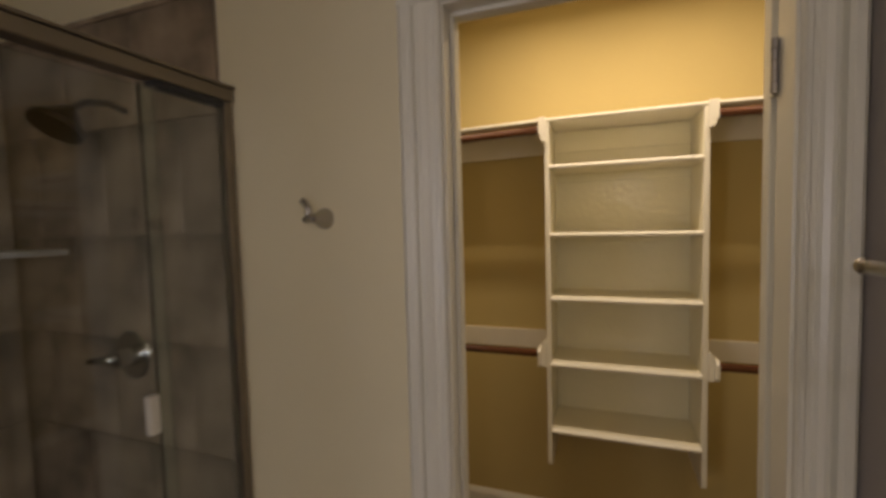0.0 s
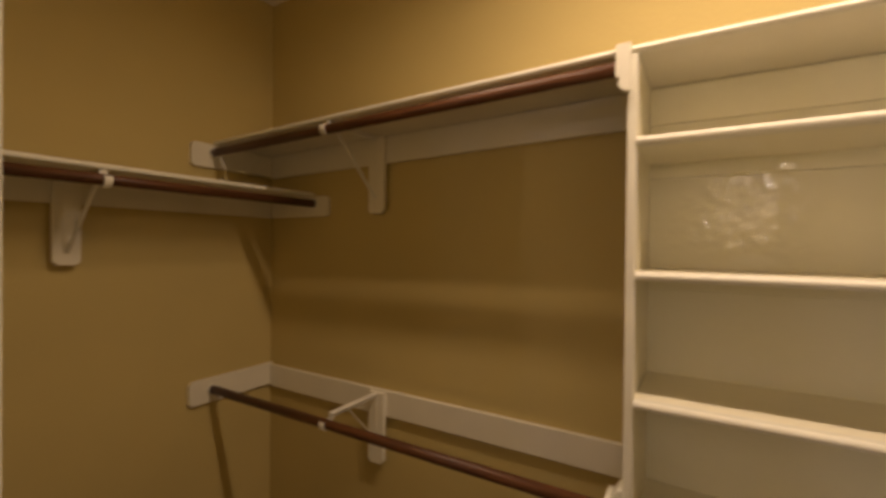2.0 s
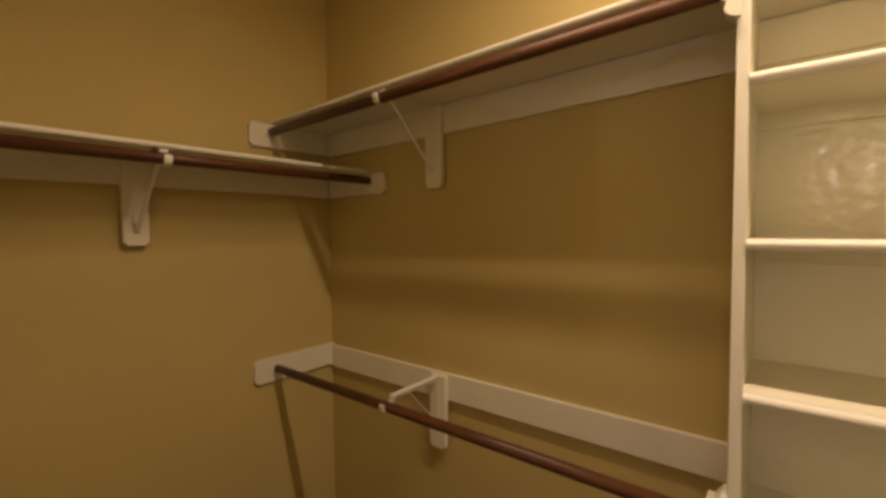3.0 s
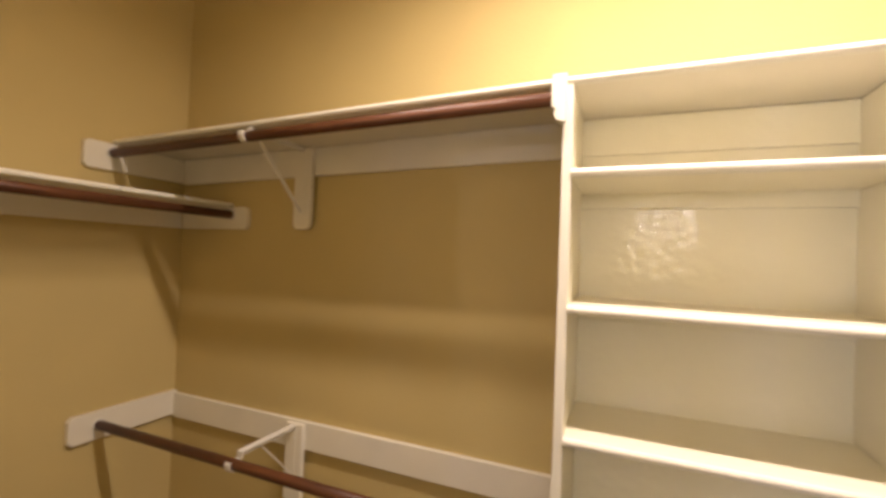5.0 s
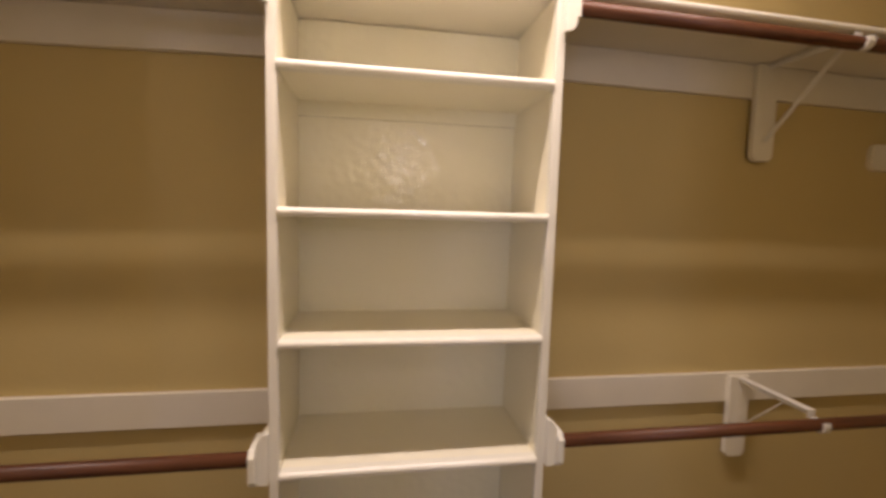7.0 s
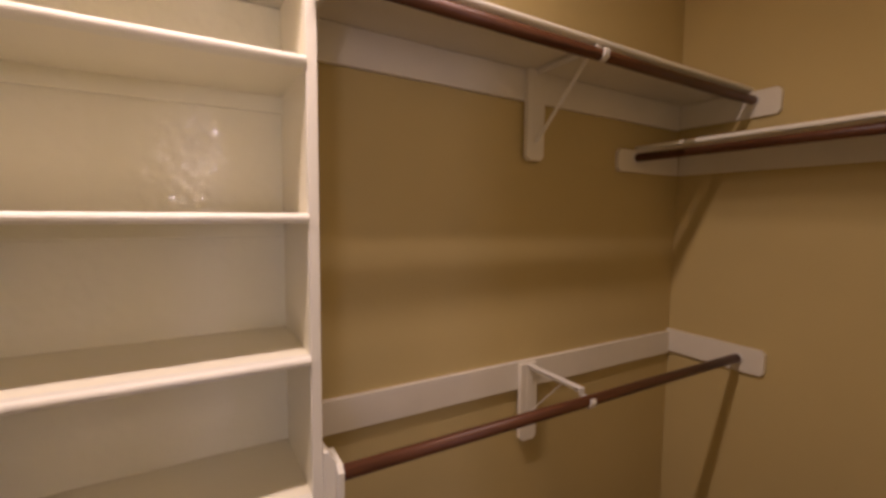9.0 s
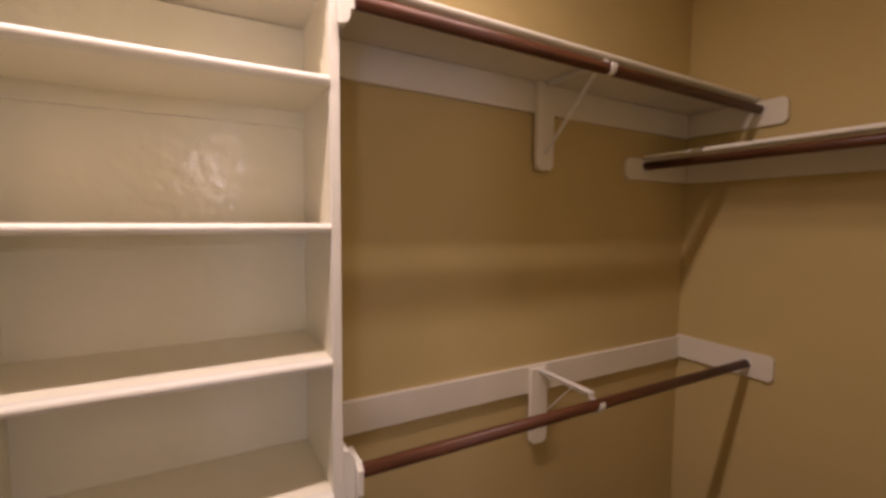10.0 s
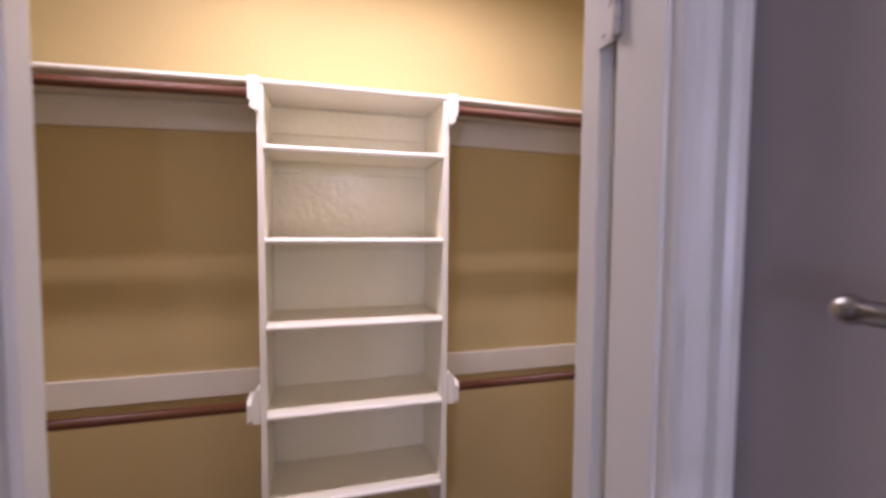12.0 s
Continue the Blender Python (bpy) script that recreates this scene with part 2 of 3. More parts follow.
def casing_bm(inner, outward, y_wall, facing, z0, z1):
    """One upright leg of the moulded casing: inner edge x, the way outward (+1, -1), the wall face and the way the face looks."""
    return outline([(inner + outward * px, y_wall + facing * py) for px, py in casing_profile()], "z", z0, z1)


def casing_set(name, y_wall, facing, label, right_limit=None):
    t = tagged(new(name), label=label, category="door casing", kind="structure")
    li, ri, top = DOOR_L - 0.006, DOOR_R + 0.006, DOOR_H + 0.006
    part("casing_leg", casing_bm(li, -1, y_wall, facing, 0, top), TRIM, t)
    if right_limit is None:
        part("casing_leg", casing_bm(ri, 1, y_wall, facing, 0, top), TRIM, t)
    else:
        k = (right_limit - ri) / 0.105
        part("casing_leg", outline([(ri + px * k, Y_R + facing * py * 1.5) for px, py in casing_profile()], "z", 0, top), TRIM, t)
    x1 = ri + 0.105 if right_limit is None else right_limit
    part("casing_head", outline([(y_wall + facing * py, top + px) for px, py in casing_profile()], "x", li - 0.105, x1), TRIM, t)
    return t


casing_set("trim", Y_O, -1, "white moulded casing round the closet doorway on the bathroom side", RET - 0.002)
jamb = tagged(new("door_1"), label="white painted door frame of the closet doorway with hinges and no closed door", category="door frame", kind="structure")
part("jamb", board(JL, DOOR_L, Y_O - 0.001, Y_F + 0.001, 0, DOOR_H, 0.002), TRIM, jamb)
part("jamb", board(DOOR_R, JR + 0.029, -1.100, Y_F + 0.007, 0, DOOR_H, 0.002), TRIM, jamb)
part("jamb", board(DOOR_R, JR + 0.029, Y_R - 0.001, -1.133, 0, DOOR_H, 0.002), TRIM, jamb)
part("head_jamb", board(JL, JR, Y_O - 0.001, Y_F + 0.001, DOOR_H, JH, 0.002), TRIM, jamb)
part("stop", board(DOOR_L, DOOR_L + 0.011, -1.128, -1.092, 0, DOOR_H - 0.011, 0.003), TRIM, jamb)
part("stop", board(DOOR_L, DOOR_R, -1.128, -1.092, DOOR_H - 0.011, DOOR_H, 0.003), TRIM, jamb)


def hinge(z):
    h = part("hinge", board(DOOR_R - 0.003, DOOR_R - 0.0005, -1.133, -1.096, z - 0.05, z + 0.05, 0.0008, 1), METAL, jamb, "white painted hinge leaf")
    bm = bmesh.new()
    for i in range(5):
        tube(bm, (DOOR_R - 0.006, -1.139, z - 0.05 + i * 0.02 + 0.0008), (DOOR_R - 0.006, -1.139, z - 0.05 + (i + 1) * 0.02 - 0.0008), 0.0062, 12)
    part("knuckle", bm, HINGE, h, smooth=False)
    bm = bmesh.new()
    for dz in (-0.035, 0, 0.035):
        bmesh.ops.create_uvsphere(bm, u_segments=8, v_segments=5, radius=0.004, matrix=Matrix.Translation((DOOR_R - 0.004, -1.115 + (0.006 if dz else -0.006), z + dz)) @ Matrix.Diagonal((0.4, 1, 1, 1)))
    part("screw", bm, METAL, h)


for z in (0.36, 1.935):
    hinge(z)

# ---- baseboards ----
def baseboard(name, a, b, inward, label):
    """a, b: (x, y) ends on the wall; inward: unit way into the room."""
    prof = [(0, 0), (0.014, 0), (0.014, 0.062), (0.011, 0.068), (0.011, 0.074), (0.007, 0.08), (0.004, 0.09), (0, 0.09)]
    if abs(a[0] - b[0]) > abs(a[1] - b[1]):
        bm = outline([(a[1] + inward * d, z) for d, z in prof], "x", a[0], b[0])
    else:
        bm = outline([(a[0] + inward * d, z) for d, z in prof], "y", a[1], b[1])
    return structure(name, bm, TRIM, label, "baseboard")


baseboard("baseboard", (X_L, Y_B), (X_R, Y_B), -1, "white moulded baseboard along the closet wall")
baseboard("baseboard", (X_L, Y_F + 0.03), (X_L, Y_B - 0.015), 1, "white moulded baseboard along the closet side wall")
baseboard("baseboard", (X_R, Y_F + 0.03), (X_R, Y_B - 0.015), -1, "white moulded baseboard along the closet side wall")
baseboard("baseboard", (-1.0, Y_O), (DOOR_L - 0.115, Y_O), -1, "white moulded baseboard below the robe hook")
baseboard("baseboard", (RET, -2.4), (RET, Y_O - 0.03), -1, "white moulded baseboard on the return wall")

# ---- shelf tower ----
T_IN, T_OUT, T_X = 0.3185, 0.341, 0.0145
SHELVES = (1.912, 1.591, 1.284, 0.964, 0.634)
tower = thing("shelf_tower", "white painted built-in shelf tower with five open empty shelves", "shelf unit", (T_X, 0, 0))


def side_panel(s):
    y1 = Y_B - 0.001
    lo, hi = min(s * T_IN, s * T_OUT), max(s * T_IN, s * T_OUT)
    board_bm = outline([(0.0205, 2.122), (y1, 2.122), (y1, 0.46), (0.0205, 0.46)], "x", lo + 0.0006, hi - 0.0006)
    p = part("side_panel", board_bm, CREAM_BOUNCE, tower, "white side board with warm bounce light tinted in")
    part("front_edge", outline([(0.0, 2.122), (0.02, 2.122), (0.02, 0.46)] + arc(0.02, 0.48, 0.02, -90, -180, 6)[1:], "x", lo, hi, 0.002), TRIM, p, "white painted front edge")
    return p


side_panel(-1)
side_panel(1)
for z in SHELVES:
    r = 0.0105
    rounded = [(0.0225, z - r), (0.004, z - r)] + arc(0.004, z, r, -90, -270, 8)[1:] + [(0.0225, z + r)]
    b = part("shelf", board(-T_IN - 0.003, T_IN + 0.003, 0.0215, Y_B - 0.008, z - r + 0.0005, z + r - 0.0005, 0.0005, 1), CREAM_BOUNCE, tower, "white shelf board with warm bounce light tinted in")
    part("nosing", outline(rounded, "x", -T_IN + 0.0005, T_IN - 0.0005), TRIM, b, "rounded white front edge")
    part("shelf_cleat", board(-T_IN - 0.003, T_IN + 0.003, Y_B - 0.019, Y_B - 0.006, z - r - 0.042, z - r + 0.003, 0.0025, 2), PANEL, tower, "narrow cream cleat under the shelf")
part("inner_cleat", board(-T_IN - 0.003, T_IN + 0.003, Y_B - 0.017, Y_B - 0.006, 2.015, 2.1225, 0.0015, 1), PANEL, tower)
part("back_panel", board(-T_IN - 0.003, T_IN + 0.003, Y_B - 0.0085, Y_B - 0.001, 0.608, 2.1215, 0.0005, 1), PANEL, tower, "glossy cream-white textured back panel")


def upper_corbel(s):
    e = 0.371 if s > 0 else 0.367
    low = [(e, 2.066), (e - 0.009, 2.064), (e - 0.009, 2.058)] + [(T_OUT + 0.004 + 0.017 * math.cos(radians(a)), 2.055 + 0.023 * math.sin(radians(a))) for a in (-10, -30, -50, -70, -90)] + [(T_OUT, 2.030)]
    front = [(T_OUT - 0.008, 2.1445), (e - 0.004, 2.1445), (e, 2.1425)] + low + [(T_OUT - 0.008, 2.030)]
    back = [(T_OUT + 0.0005, 2.1225), (e, 2.1225)] + low[:-1] + [(T_OUT + 0.0005, 2.032)]
    c = part("corbel", outline([(s * x, z) for x, z in front], "y", -0.017, -0.003, 0.0015), TRIM, tower)
    part("corbel_block", outline([(s * x, z) for x, z in back], "y", -0.0025, 0.026, 0.001), TRIM, c)


def lower_corbel(s):
    pts = [(T_OUT, 1.078), (0.351, 1.076), (0.3655, 1.054), (0.3655, 0.960), (0.360, 0.954), (T_OUT, 0.953)]
    block = part("corbel", outline([(s * x, z) for x, z in pts], "y", -0.014, 0.050, 0.0015), TRIM, tower)
    c = 0.016
    face = [(-0.030 + c, 0.955), (0.062, 0.955), (0.062, 1.046), (-0.030 + c, 1.046), (-0.030, 1.046 - c), (-0.030, 0.955 + c)]
    part("rod_plate", outline(face, "x", min(s * 0.366, s * 0.381), max(s * 0.366, s * 0.381), 0.0015), TRIM, block)


for s in (-1, 1):
    upper_corbel(s)
    lower_corbel(s)

# ---- long top shelf and side shelves ----
def droop(x):
    """How far the long shelf hangs down beyond the tower, towards its ends on the side walls."""
    over = max(0.0, abs(x - T_X) - T_OUT)
    return -(0.021 if x < 0 else 0.016) * over


def bent(ob):
    for v in ob.data.vertices:
        v.co.z += droop(v.co.x)
    return ob


def cut_over_tower(bm):
    for x in (T_X - T_OUT, T_X + T_OUT):
        bmesh.ops.bisect_plane(bm, geom=list(bm.verts) + list(bm.edges) + list(bm.faces), plane_co=(x, 0, 0), plane_no=(1, 0, 0))
    return bm


def shelf_board(name, label, front, back, z0, z1, axis, lo, hi):
    t = thing(name, label, "shelf", group="wall shelves")
    k = 1 if back > front else -1
    part("nosing", outline(nosed(front, front + k * 0.02, z0, z1), axis, lo, hi), TRIM, t)
    a, b = sorted((front + k * 0.0204, back))
    part("board", board(*((lo, hi, a, b) if axis == "x" else (a, b, lo, hi)), z0 + 0.0004, z1 - 0.0004, 0.0006, 1), CLEAT, t)
    return t


def nosed(front, back, z0, z1):
    r = (z1 - z0) / 2
    s = 1 if back > front else -1
    return [(back, z0), (front + s * r, z0)] + [(front + s * r - s * r * math.sin(radians(a)), z0 + r - r * math.cos(radians(a))) for a in range(20, 180, 20)] + [(front + s * r, z1), (back, z1)]


long_shelf = thing("long_shelf", "long white painted top shelf running over the shelf tower", "shelf", group="wall shelves")
bent(part("nosing", cut_over_tower(outline(nosed(-0.002, 0.018, 2.124, 2.142), "x", X_L + 0.002, X_R - 0.002)), TRIM, long_shelf))
bent(part("board", cut_over_tower(board(X_L + 0.002, X_R - 0.002, 0.0184, Y_B - 0.001, 2.1244, 2.1416, 0.0006, 1)), CLEAT, long_shelf))
SIDE_Z = 1.878
shelf_board("side_shelf", "empty white painted side shelf along the closet side wall", X_L + 0.305, X_L + 0.001, SIDE_Z, SIDE_Z + 0.018, "y", Y_F + 0.002, Y_B - 0.002)
shelf_board("side_shelf", "empty white painted side shelf along the closet side wall", X_R - 0.305, X_R - 0.001, SIDE_Z, SIDE_Z + 0.018, "y", Y_F + 0.002, Y_B - 0.002)


def cleat(x0, x1, y0, y1, z0, z1, label, clip=None, hung=False):
    """A wall cleat; clip: 'x0', 'x1', 'y0' names the end with clipped corners."""
    c = 0.014
    if abs(x1 - x0) > abs(y1 - y0):
        pts = [(x0, z0), (x1, z0), (x1, z1), (x0, z1)]
        if clip == "x0":
            pts = [(x0 + c, z0), (x1, z0), (x1, z1), (x0 + c, z1), (x0, z1 - c), (x0, z0 + c)]
        if clip == "x1":
            pts = [(x0, z0), (x1 - c, z0), (x1, z0 + c), (x1, z1 - c), (x1 - c, z1), (x0, z1)]
        bm = outline(pts, "y", y0, y1, 0.0015)
    else:
        pts = [(y0, z0), (y1, z0), (y1, z1), (y0, z1)]
        if clip == "y0":
            pts = [(y0 + c, z0), (y1, z0), (y1, z1), (y0 + c, z1), (y0, z1 - c), (y0, z0 + c)]
        bm = outline(pts, "x", x0, x1, 0.0015)
    ob = mesh_ob("wall_cleat", bm, CLEAT)
    return tagged(bent(ob) if hung else ob, label, "cleat", "wall cleats")


CL = Y_B - 0.018
UP0, LO0, LO1 = 2.015, 0.957, 1.060
for lo_x, hi_x in ((X_L, T_X - T_OUT), (T_X + T_OUT, X_R)):
    cleat(lo_x + 0.0195 * (lo_x < 0) + 0.001, hi_x - 0.0195 * (hi_x > 1) - 0.001, CL, Y_B - 0.0005, UP0, 2.123, "white painted cleat under the long top shelf", hung=True)
    cleat(lo_x + 0.0195 * (lo_x < 0) + 0.001, hi_x - 0.0195 * (hi_x > 1) - 0.001, CL, Y_B - 0.0005, LO0, LO1, "white painted cleat behind the lower clothes rod")
for x0, x1 in ((X_L + 0.0005, X_L + 0.019), (X_R - 0.019, X_R - 0.0005)):
    cleat(x0, x1, -0.105, Y_B - 0.001, 2.021, 2.123, "white painted end cleat holding the upper clothes rod", "y0", hung=True)
    cleat(x0, x1, -0.108, Y_B - 0.001, LO0 + 0.009, LO1 + 0.010, "white painted end cleat holding the lower clothes rod", "y0")
    cleat(x0, x1, Y_F + 0.002, Y_B - 0.0195, SIDE_Z - 0.092, SIDE_Z - 0.0005, "white painted cleat under the side shelf")
cleat(X_L + 0.0195, X_L + 0.405, CL, Y_B - 0.0005, SIDE_Z - 0.092, SIDE_Z - 0.0005, "white painted end cleat holding the side clothes rod", "x1")
cleat(X_R - 0.425, X_R - 0.0195, CL, Y_B - 0.0005, SIDE_Z - 0.092, SIDE_Z - 0.0005, "white painted end cleat holding the side clothes rod", "x0")

# ---- rods ----
ROD_R = 0.0175


def rod(a, b, label, mat=ROD, sockets=(True, True)):
    a, b = Vector(a), Vector(b)
    t = thing("clothes_rod", label, "closet rod", group="clothes rods")
    part("rod", rod_bm(a, b, ROD_R), mat, t, smooth=True)
    d = (b - a).normalized()
    for p, on, s in ((a, sockets[0], 1), (b, sockets[1], -1)):
        if on:
            bm = bmesh.new()
            tube(bm, p, p + d * s * 0.006, ROD_R + 0.005, 24)
            part("rod_socket", bm, METAL, t, "white plastic rod socket")
    return t


UZ, LZ = 2.087, 1.020
rod((X_L + 0.0195, -0.01, UZ + droop(X_L)), (T_X - 0.3675, -0.01, UZ), "red-brown wooden clothes rod under the long top shelf", ROD, (True, False))
rod((T_X + 0.3715, -0.01, UZ), (X_R - 0.0195, -0.01, UZ + droop(X_R)), "red-brown wooden clothes rod under the long top shelf", ROD, (False, True))
rod((X_L + 0.0195, -0.01, LZ), (T_X - 0.3815, -0.01, LZ), "red-brown wooden lower clothes rod beside the tower", ROD, (True, False))
rod((T_X + 0.3815, -0.01, LZ), (X_R - 0.0195, -0.01, LZ), "red-brown wooden lower clothes rod beside the tower", ROD, (False, True))
SX_L, SX_R = X_L + 0.315, X_R - 0.315
rod((SX_L, Y_F + 0.003, SIDE_Z - 0.032), (SX_L, CL - 0.0005, SIDE_Z - 0.032), "red-brown wooden clothes rod under the side shelf", ROD_Y)
rod((SX_R, Y_F + 0.003, SIDE_Z - 0.032), (SX_R, CL - 0.0005, SIDE_Z - 0.032), "red-brown wooden clothes rod under the side shelf", ROD_Y)


# ---- brackets: built reaching to -y from a wall at y = 0, with the shelf's underside at z = 0 ----
def bracket(m, low, label, drop=0.325):
    t = thing("shelf_bracket", label, "shelf bracket", group="shelf brackets")
    t.matrix_basis = m
    w = 0.039
    top, bottom = (-0.001, -drop) if not low else (0.0, -drop)
    y0, y1 = -0.0375, -0.0185
    c = 0.014
    pts = [(-w, top), (-w, bottom + c), (-w + c, bottom), (w - c, bottom), (w, bottom + c), (w, top)]
    part("plate", outline(pts, "y", y0, y1, 0.0015), CLEAT, t)
    front = -0.30 if not low else -0.285
    part("arm", board(-0.012, 0.012, front, y0, -0.006, -0.0025, 0.0008, 1), METAL, t)
    part("arm_web", board(-0.003, 0.003, front + 0.012, y0, -0.020, -0.0062, 0.0005, 1), METAL, t)
    part("arm_tip", board(-0.012, 0.012, front - 0.0035, front - 0.0002, -0.026, -0.0025, 0.0008, 1), METAL, t)
    part("wall_strap", board(-0.011, 0.011, y0 - 0.0016, y0, -0.26 if not low else -0.2, -0.0065, 0.0006, 1), CLEAT, t, "white painted bracket strap")
    if low:
        part("brace", wire([Vector((0, -0.20, -0.018)), Vector((0, y0 - 0.003, -0.185))], 0.0022, 8), METAL, t)
    else:
        part("brace", wire([Vector((0, -0.275, -0.018)), Vector((0, y0 - 0.004, -0.252))], 0.0062, 10), METAL, t)
    rz = -0.033
    centre = (-0.315, rz)
    hook = bmesh.new()
    last = None
    ring = [(centre[0] + (ROD_R + 0.003) * math.cos(radians(a)), centre[1] + (ROD_R + 0.003) * math.sin(radians(a))) for a in range(30, -215, -20)]
    for y, z in ring:
        if last:
            mid = Vector((0, (y + last[0]) / 2, (z + last[1]) / 2))
            d = Vector((0, y - last[0], z - last[1]))
            u = d.normalized()
            turn = Matrix(((0, 1, 0), (u.z, 0, u.y), (-u.y, 0, u.z))).to_4x4()
            bmesh.ops.create_cube(hook, size=1, matrix=Matrix.Translation(mid) @ turn @ Matrix.Diagonal((0.005, 0.022, d.length * 1.2, 1)))
        last = (y, z)
    part("rod_hook", hook, METAL, t)
    for z in (-0.05, -0.13):
        screw = bmesh.new()
        bmesh.ops.create_uvsphere(screw, u_segments=8, v_segments=5, radius=0.004, matrix=Matrix.Translation((0.005, y0 - 0.0008, z)))
        part("screw", screw, METAL, t)
    return t


b0 = bracket(pose(1.186, Y_B, 2.124 + droop(1.186)), False, "white shelf-and-rod bracket on a white wood plate under the long shelf", 0.316)
copy_thing(b0, pose(-1.322, Y_B, 2.124 + droop(-1.322)))
b1 = bracket(pose(1.184, Y_B, 1.054), True, "white rod bracket on a white wood plate with no shelf above", 0.292)
copy_thing(b1, pose(-1.312, Y_B, 1.054))
b2 = bracket(pose(X_L, -0.523, SIDE_Z, 0, 0, 90), False, "white shelf-and-rod bracket under the side shelf", 0.298)
copy_thing(b2, pose(X_R, -0.60, SIDE_Z, 0, 0, -90))

# ---- closet ceiling light ----
cl = thing("ceiling_light", "white fluorescent strip light glowing on the closet ceiling", "ceiling light", (LAMP_AT[0], LAMP_AT[1], CEIL))
part("housing", board(-0.66, 0.66, -0.055, 0.055, -0.032, -0.0005, 0.004), METAL, cl)
part("diffuser", board(-0.64, 0.64, -0.045, 0.045, -0.056, -0.0325, 0.008), GLOW, cl, "glowing white diffuser")
for x in (-0.652, 0.652):
    part("end_plate", board(x - 0.01, x + 0.01, -0.052, 0.052, -0.06, -0.0325, 0.003), METAL, cl)
sc = thing("wall_sconce", "small round glass wall light on the tan bathroom wall", "wall light", (SCONCE[0], BATH_S, SCONCE[2]))
bm = bmesh.new(); tube(bm, (0, 0.0005, 0), (0, 0.02, 0), 0.05, 28)
part("backplate", bm, NICKEL, sc)
part("stem", rod_bm((0, 0.02, 0), (0, 0.08, 0), 0.012, 14), NICKEL, sc)
bm = bmesh.new(); bmesh.ops.create_uvsphere(bm, u_segments=20, v_segments=14, radius=0.066, matrix=Matrix.Translation((0, 0.13, 0)))
g = part("globe", bm, GLOW, sc, smooth=True)
g.visible_shadow = False

# ---- bathroom: robe hook, towel bar, shower ----
hk = thing("robe_hook", "satin nickel double robe hook on the tan bathroom wall", "robe hook", (-0.738, Y_O, 1.682))
bm = bmesh.new(); tube(bm, (0, -0.008, 0), (0, -0.0005, 0), 0.026, 28, 0.027)
tube(bm, (0, -0.046, 0), (0, -0.008, 0), 0.010, 28, 0.026)
part("rosette", bm, NICKEL, hk, smooth=False)
part("stem", rod_bm((0, -0.062, 0), (0, -0.012, 0), 0.010, 16), NICKEL, hk, smooth=True)
part("prong", wire([(0, -0.054, 0), (-0.004, -0.062, 0.010), (-0.005, -0.063, 0.026), (-0.008, -0.069, 0.040), (-0.014, -0.076, 0.044)], 0.0075, 12), NICKEL, hk)
part("prong", wire([(0, -0.05, -0.001), (-0.003, -0.064, -0.004), (-0.004, -0.078, -0.002)], 0.008, 12), NICKEL, hk)

TB = (0.260, 1.59)
tb = thing("towel_bar", "satin nickel towel bar on the short return wall", "towel bar", (RET, -1.43, TB[1]))
dx = TB[0] - RET
part("bar", rod_bm((dx, 0.045, 0), (dx, -0.62, 0), 0.0095, 20), NICKEL, tb, smooth=True)
for y in (0.048, -0.623):
    bm = bmesh.new(); bmesh.ops.create_uvsphere(bm, u_segments=16, v_segments=10, radius=0.012, matrix=Matrix.Translation((dx, y, 0)))
    part("end_cap", bm, NICKEL, tb, smooth=True)
for y in (-0.0, -0.575):
    p = part("post", rod_bm((dx, y, 0), (-0.004, y, 0), 0.008, 16), NICKEL, tb, smooth=True)
    bm = bmesh.new(); tube(bm, (-0.009, y, 0), (-0.0005, y, 0), 0.022, 24, 0.026)
    part("rosette", bm, NICKEL, p)

GX = -1.035
SH_S = -2.5
for name, x0, x1, y0, y1 in (("wall_shower_north", BATH_W, GX - 0.03, Y_O - 0.006, Y_O - 0.0005), ("wall_shower_west", BATH_W, BATH_W + 0.006, SH_S, Y_O - 0.007)):
    bm = bmesh.new(); box(bm, x0 + 0.0005, x1, y0, y1, 0, 2.33)
    structure(name, bm, GROUT, "shower wall bed with brown stone tiles", "tiled wall")
bm = bmesh.new(); box(bm, BATH_W, GX + 0.02, SH_S - 0.1, SH_S, -0.003, CEIL)
structure("wall_shower_south", bm, BATHPAINT, "tan wall closing the shower", "wall")


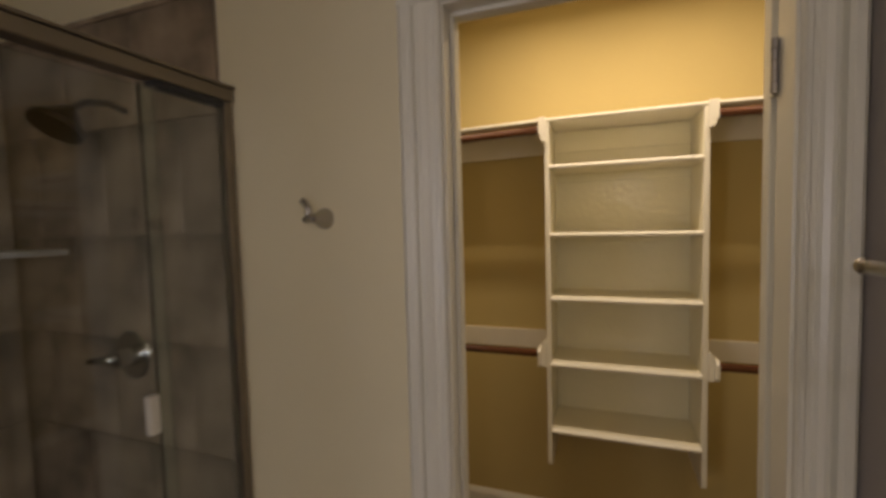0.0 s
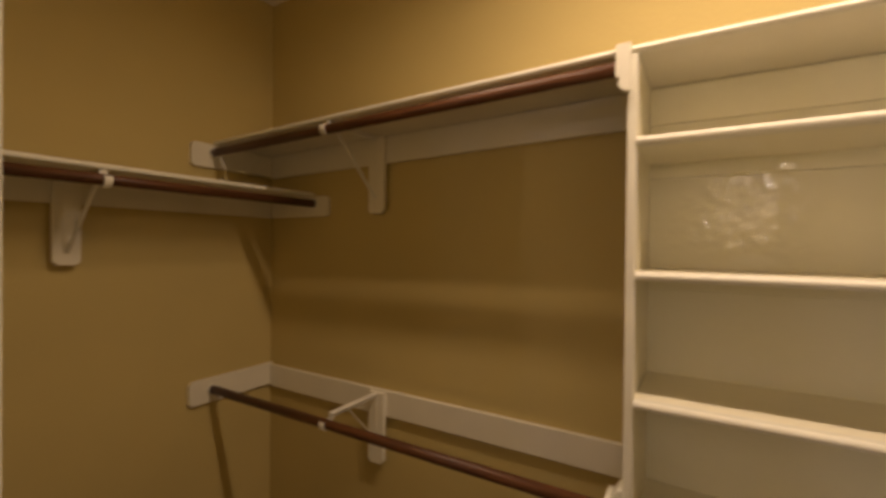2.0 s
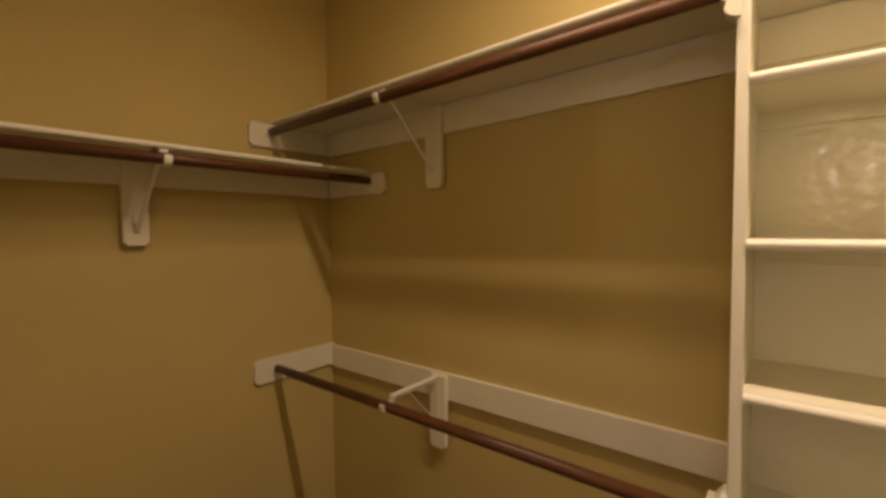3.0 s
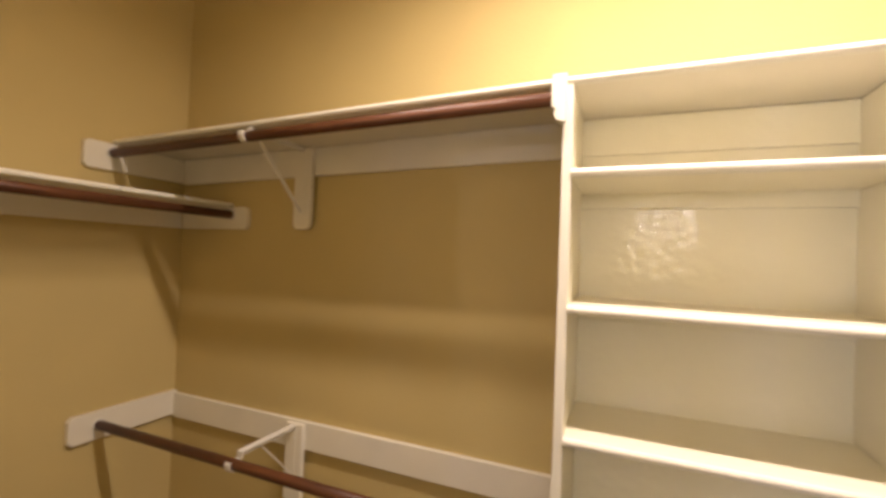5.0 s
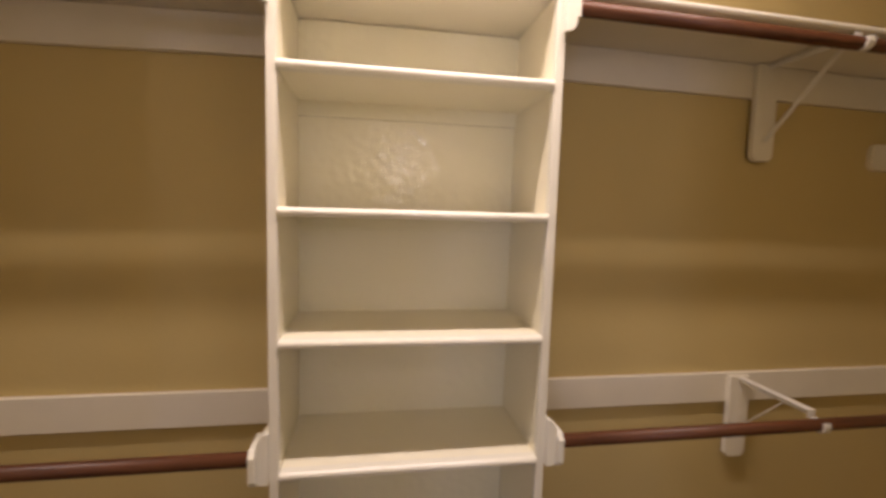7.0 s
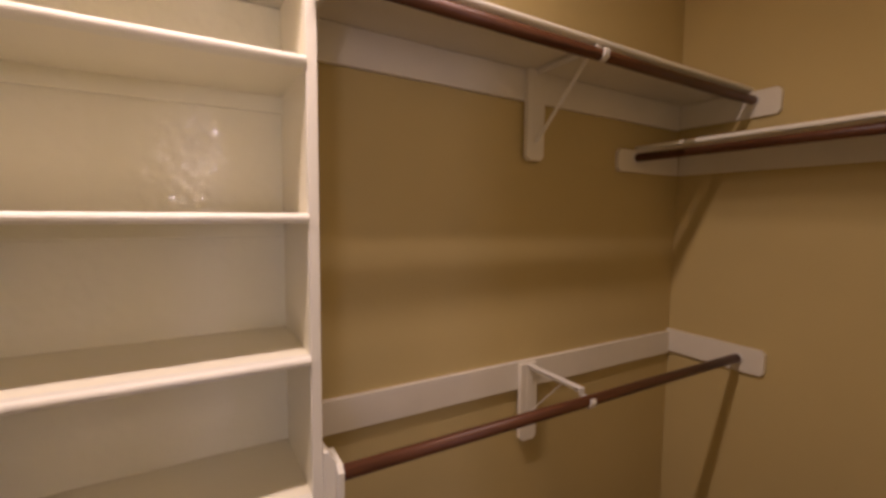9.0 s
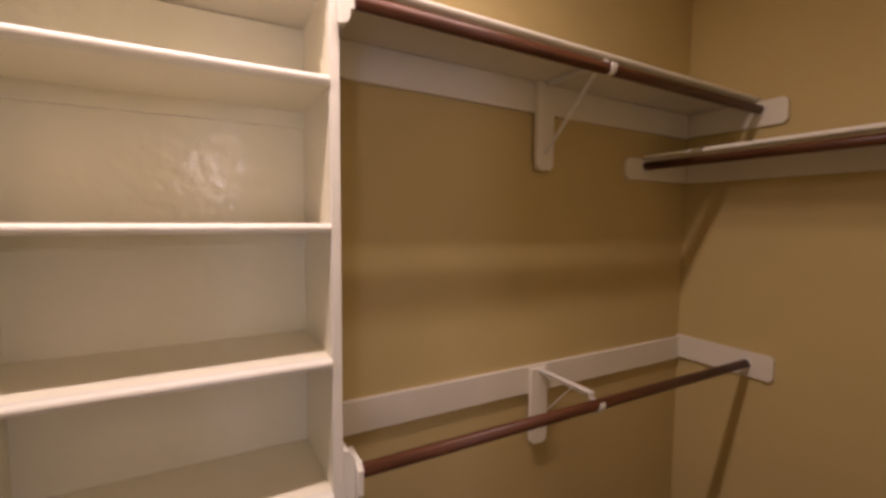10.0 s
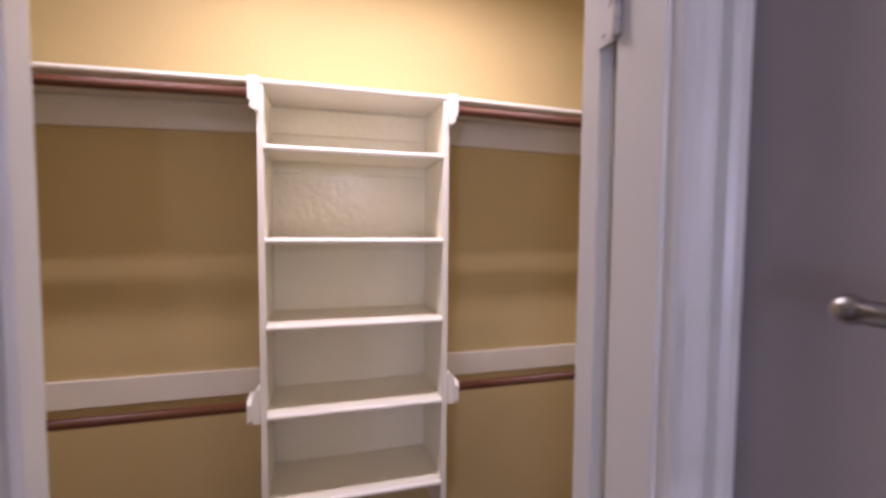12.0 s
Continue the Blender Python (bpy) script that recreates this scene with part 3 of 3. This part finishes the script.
def shower_frame():
    t = thing("shower_enclosure", "bronzed metal framed glass shower enclosure with clear panels", "shower enclosure", (GX, 0, 0))
    z1 = 2.038
    part("curb", board(-0.06, 0.06, SH_S + 0.001, Y_O - 0.008, 0.0, 0.1, 0.006), CAULK, t, "pale stone shower curb")
    part("header_rail", board(-0.025, 0.025, SH_S + 0.001, Y_O - 0.008, z1 - 0.034, z1, 0.004), FRAME, t)
    part("header_lip", board(-0.031, 0.031, SH_S + 0.001, Y_O - 0.008, z1, z1 + 0.008, 0.002), FRAME, t)
    # The dark track gap is drawn as a near-black strip below the rail.
    part("track_gap_strip", board(-0.016, 0.02, -1.40, Y_O - 0.036, z1 - 0.05, z1 - 0.0345, 0.001), SHADOWGAP, t, "black strip standing for the shaded track gap under the header rail")
    part("wall_channel", board(-0.018, 0.018, Y_O - 0.034, Y_O - 0.009, 0.1, z1 - 0.0345, 0.003), FRAME, t)
    part("wall_channel", board(-0.018, 0.018, SH_S + 0.001, SH_S + 0.026, 0.1, z1 - 0.0345, 0.003), FRAME, t)
    part("sill", board(-0.022, 0.022, SH_S + 0.026, Y_O - 0.035, 0.1, 0.118, 0.003), FRAME, t)
    bm = bmesh.new(); box(bm, 0.006, 0.012, -1.43, Y_O - 0.035, 0.1185, z1 - 0.051)
    g1 = part("glass_panel", bm, GLASS, t, "clear fixed glass panel")
    bm = bmesh.new(); box(bm, -0.012, -0.006, SH_S + 0.03, -1.385, 0.125, z1 - 0.051)
    g2 = part("glass_door", bm, GLASS, t, "clear glass shower door")
    g1.visible_shadow = g2.visible_shadow = False
    h = part("pull", board(-0.005, 0.016, -1.455, -1.432, 1.200, 1.290, 0.003), CAULK, g2, "pale door pull")
    return t


shower_frame()
sh = thing("wall_shower_head", "dark chrome round shower head on the tiled wall", "shower head", (-1.43, Y_O - 0.006, 2.025))
bm = bmesh.new(); tube(bm, (0, -0.006, 0), (0, 0, 0), 0.022, 24, 0.028)
part("flange", bm, CHROME, sh)
part("arm", wire([(0, 0, 0), (0, -0.06, 0.012), (0, -0.12, 0.0), (0, -0.16, -0.03)], 0.0095, 12), BRONZE, sh)
bm = bmesh.new(); tube(bm, (0, -0.155, -0.025), (0, -0.19, -0.075), 0.016, 24, 0.062)
tube(bm, (0, -0.19, -0.075), (0, -0.197, -0.086), 0.064, 28)
part("rose", bm, BRONZE, sh)
va = thing("shower_valve", "dark chrome shower valve with lever on the tiled wall", "shower valve", (-1.475, Y_O - 0.006, 1.27))
bm = bmesh.new(); tube(bm, (0, -0.012, 0), (0, 0, 0), 0.072, 40, 0.084)
part("escutcheon", bm, CHROME, va)
bm = bmesh.new(); tube(bm, (0, -0.06, 0), (0, -0.012, 0), 0.026, 24, 0.034)
part("hub", bm, CHROME, va)
bm = bmesh.new(); tube(bm, (0, -0.055, 0), (-0.085, -0.085, -0.006), 0.016, 16, 0.008)
part("lever", bm, CHROME, va, smooth=True)
cs = thing("corner_shelf", "pale quarter-round corner shelf in the tiled shower", "shower shelf", (BATH_W + 0.007, Y_O - 0.0075, 1.60))
part("ledge", outline([(0, 0)] + [(x, y) for x, y in arc(0, 0, 0.29, 0, -90, 14)], "z", -0.012, 0.008, 0.003), LEDGE, cs)


# ---- floor planks and shower tiles ----
def tiles(parent_name, along, lo, hi, fixed, facing, top=2.33, size=0.33):
    parent = bpy.data.objects[parent_name]
    shared = {}
    rows = int(math.ceil(top / size))
    for r in range(rows):
        z0 = r * size
        z1 = min(z0 + size, top)
        u = lo - (size / 2 if r % 2 else 0)
        while u < hi - 0.01:
            a, b = max(u, lo), min(u + size, hi)
            if b - a > 0.02:
                key = (round(b - a, 3), round(z1 - z0, 3))
                if key not in shared:
                    if along == "x":
                        bm = board(0.0015, key[0] - 0.0015, 0, facing * 0.006, 0.0015, key[1] - 0.0015, 0.0012, 1)
                    else:
                        bm = board(0, facing * 0.006, 0.0015, key[0] - 0.0015, 0.0015, key[1] - 0.0015, 0.0012, 1)
                    bmesh.ops.recalc_face_normals(bm, faces=bm.faces)
                    me = bpy.data.meshes.new("tile")
                    bm.to_mesh(me); bm.free(); me.materials.append(TILE)
                    shared[key] = me
                ob = new("tile", shared[key])
                ob.location = (a, fixed, z0) if along == "x" else (fixed, a, z0)
                ob.parent = parent
            u += size


tiles("wall_shower_north", "x", BATH_W + 0.002, GX - 0.031, Y_O - 0.0062, -1)
tiles("wall_shower_west", "y", SH_S + 0.001, Y_O - 0.014, BATH_W + 0.0062, 1)
plank_floor()
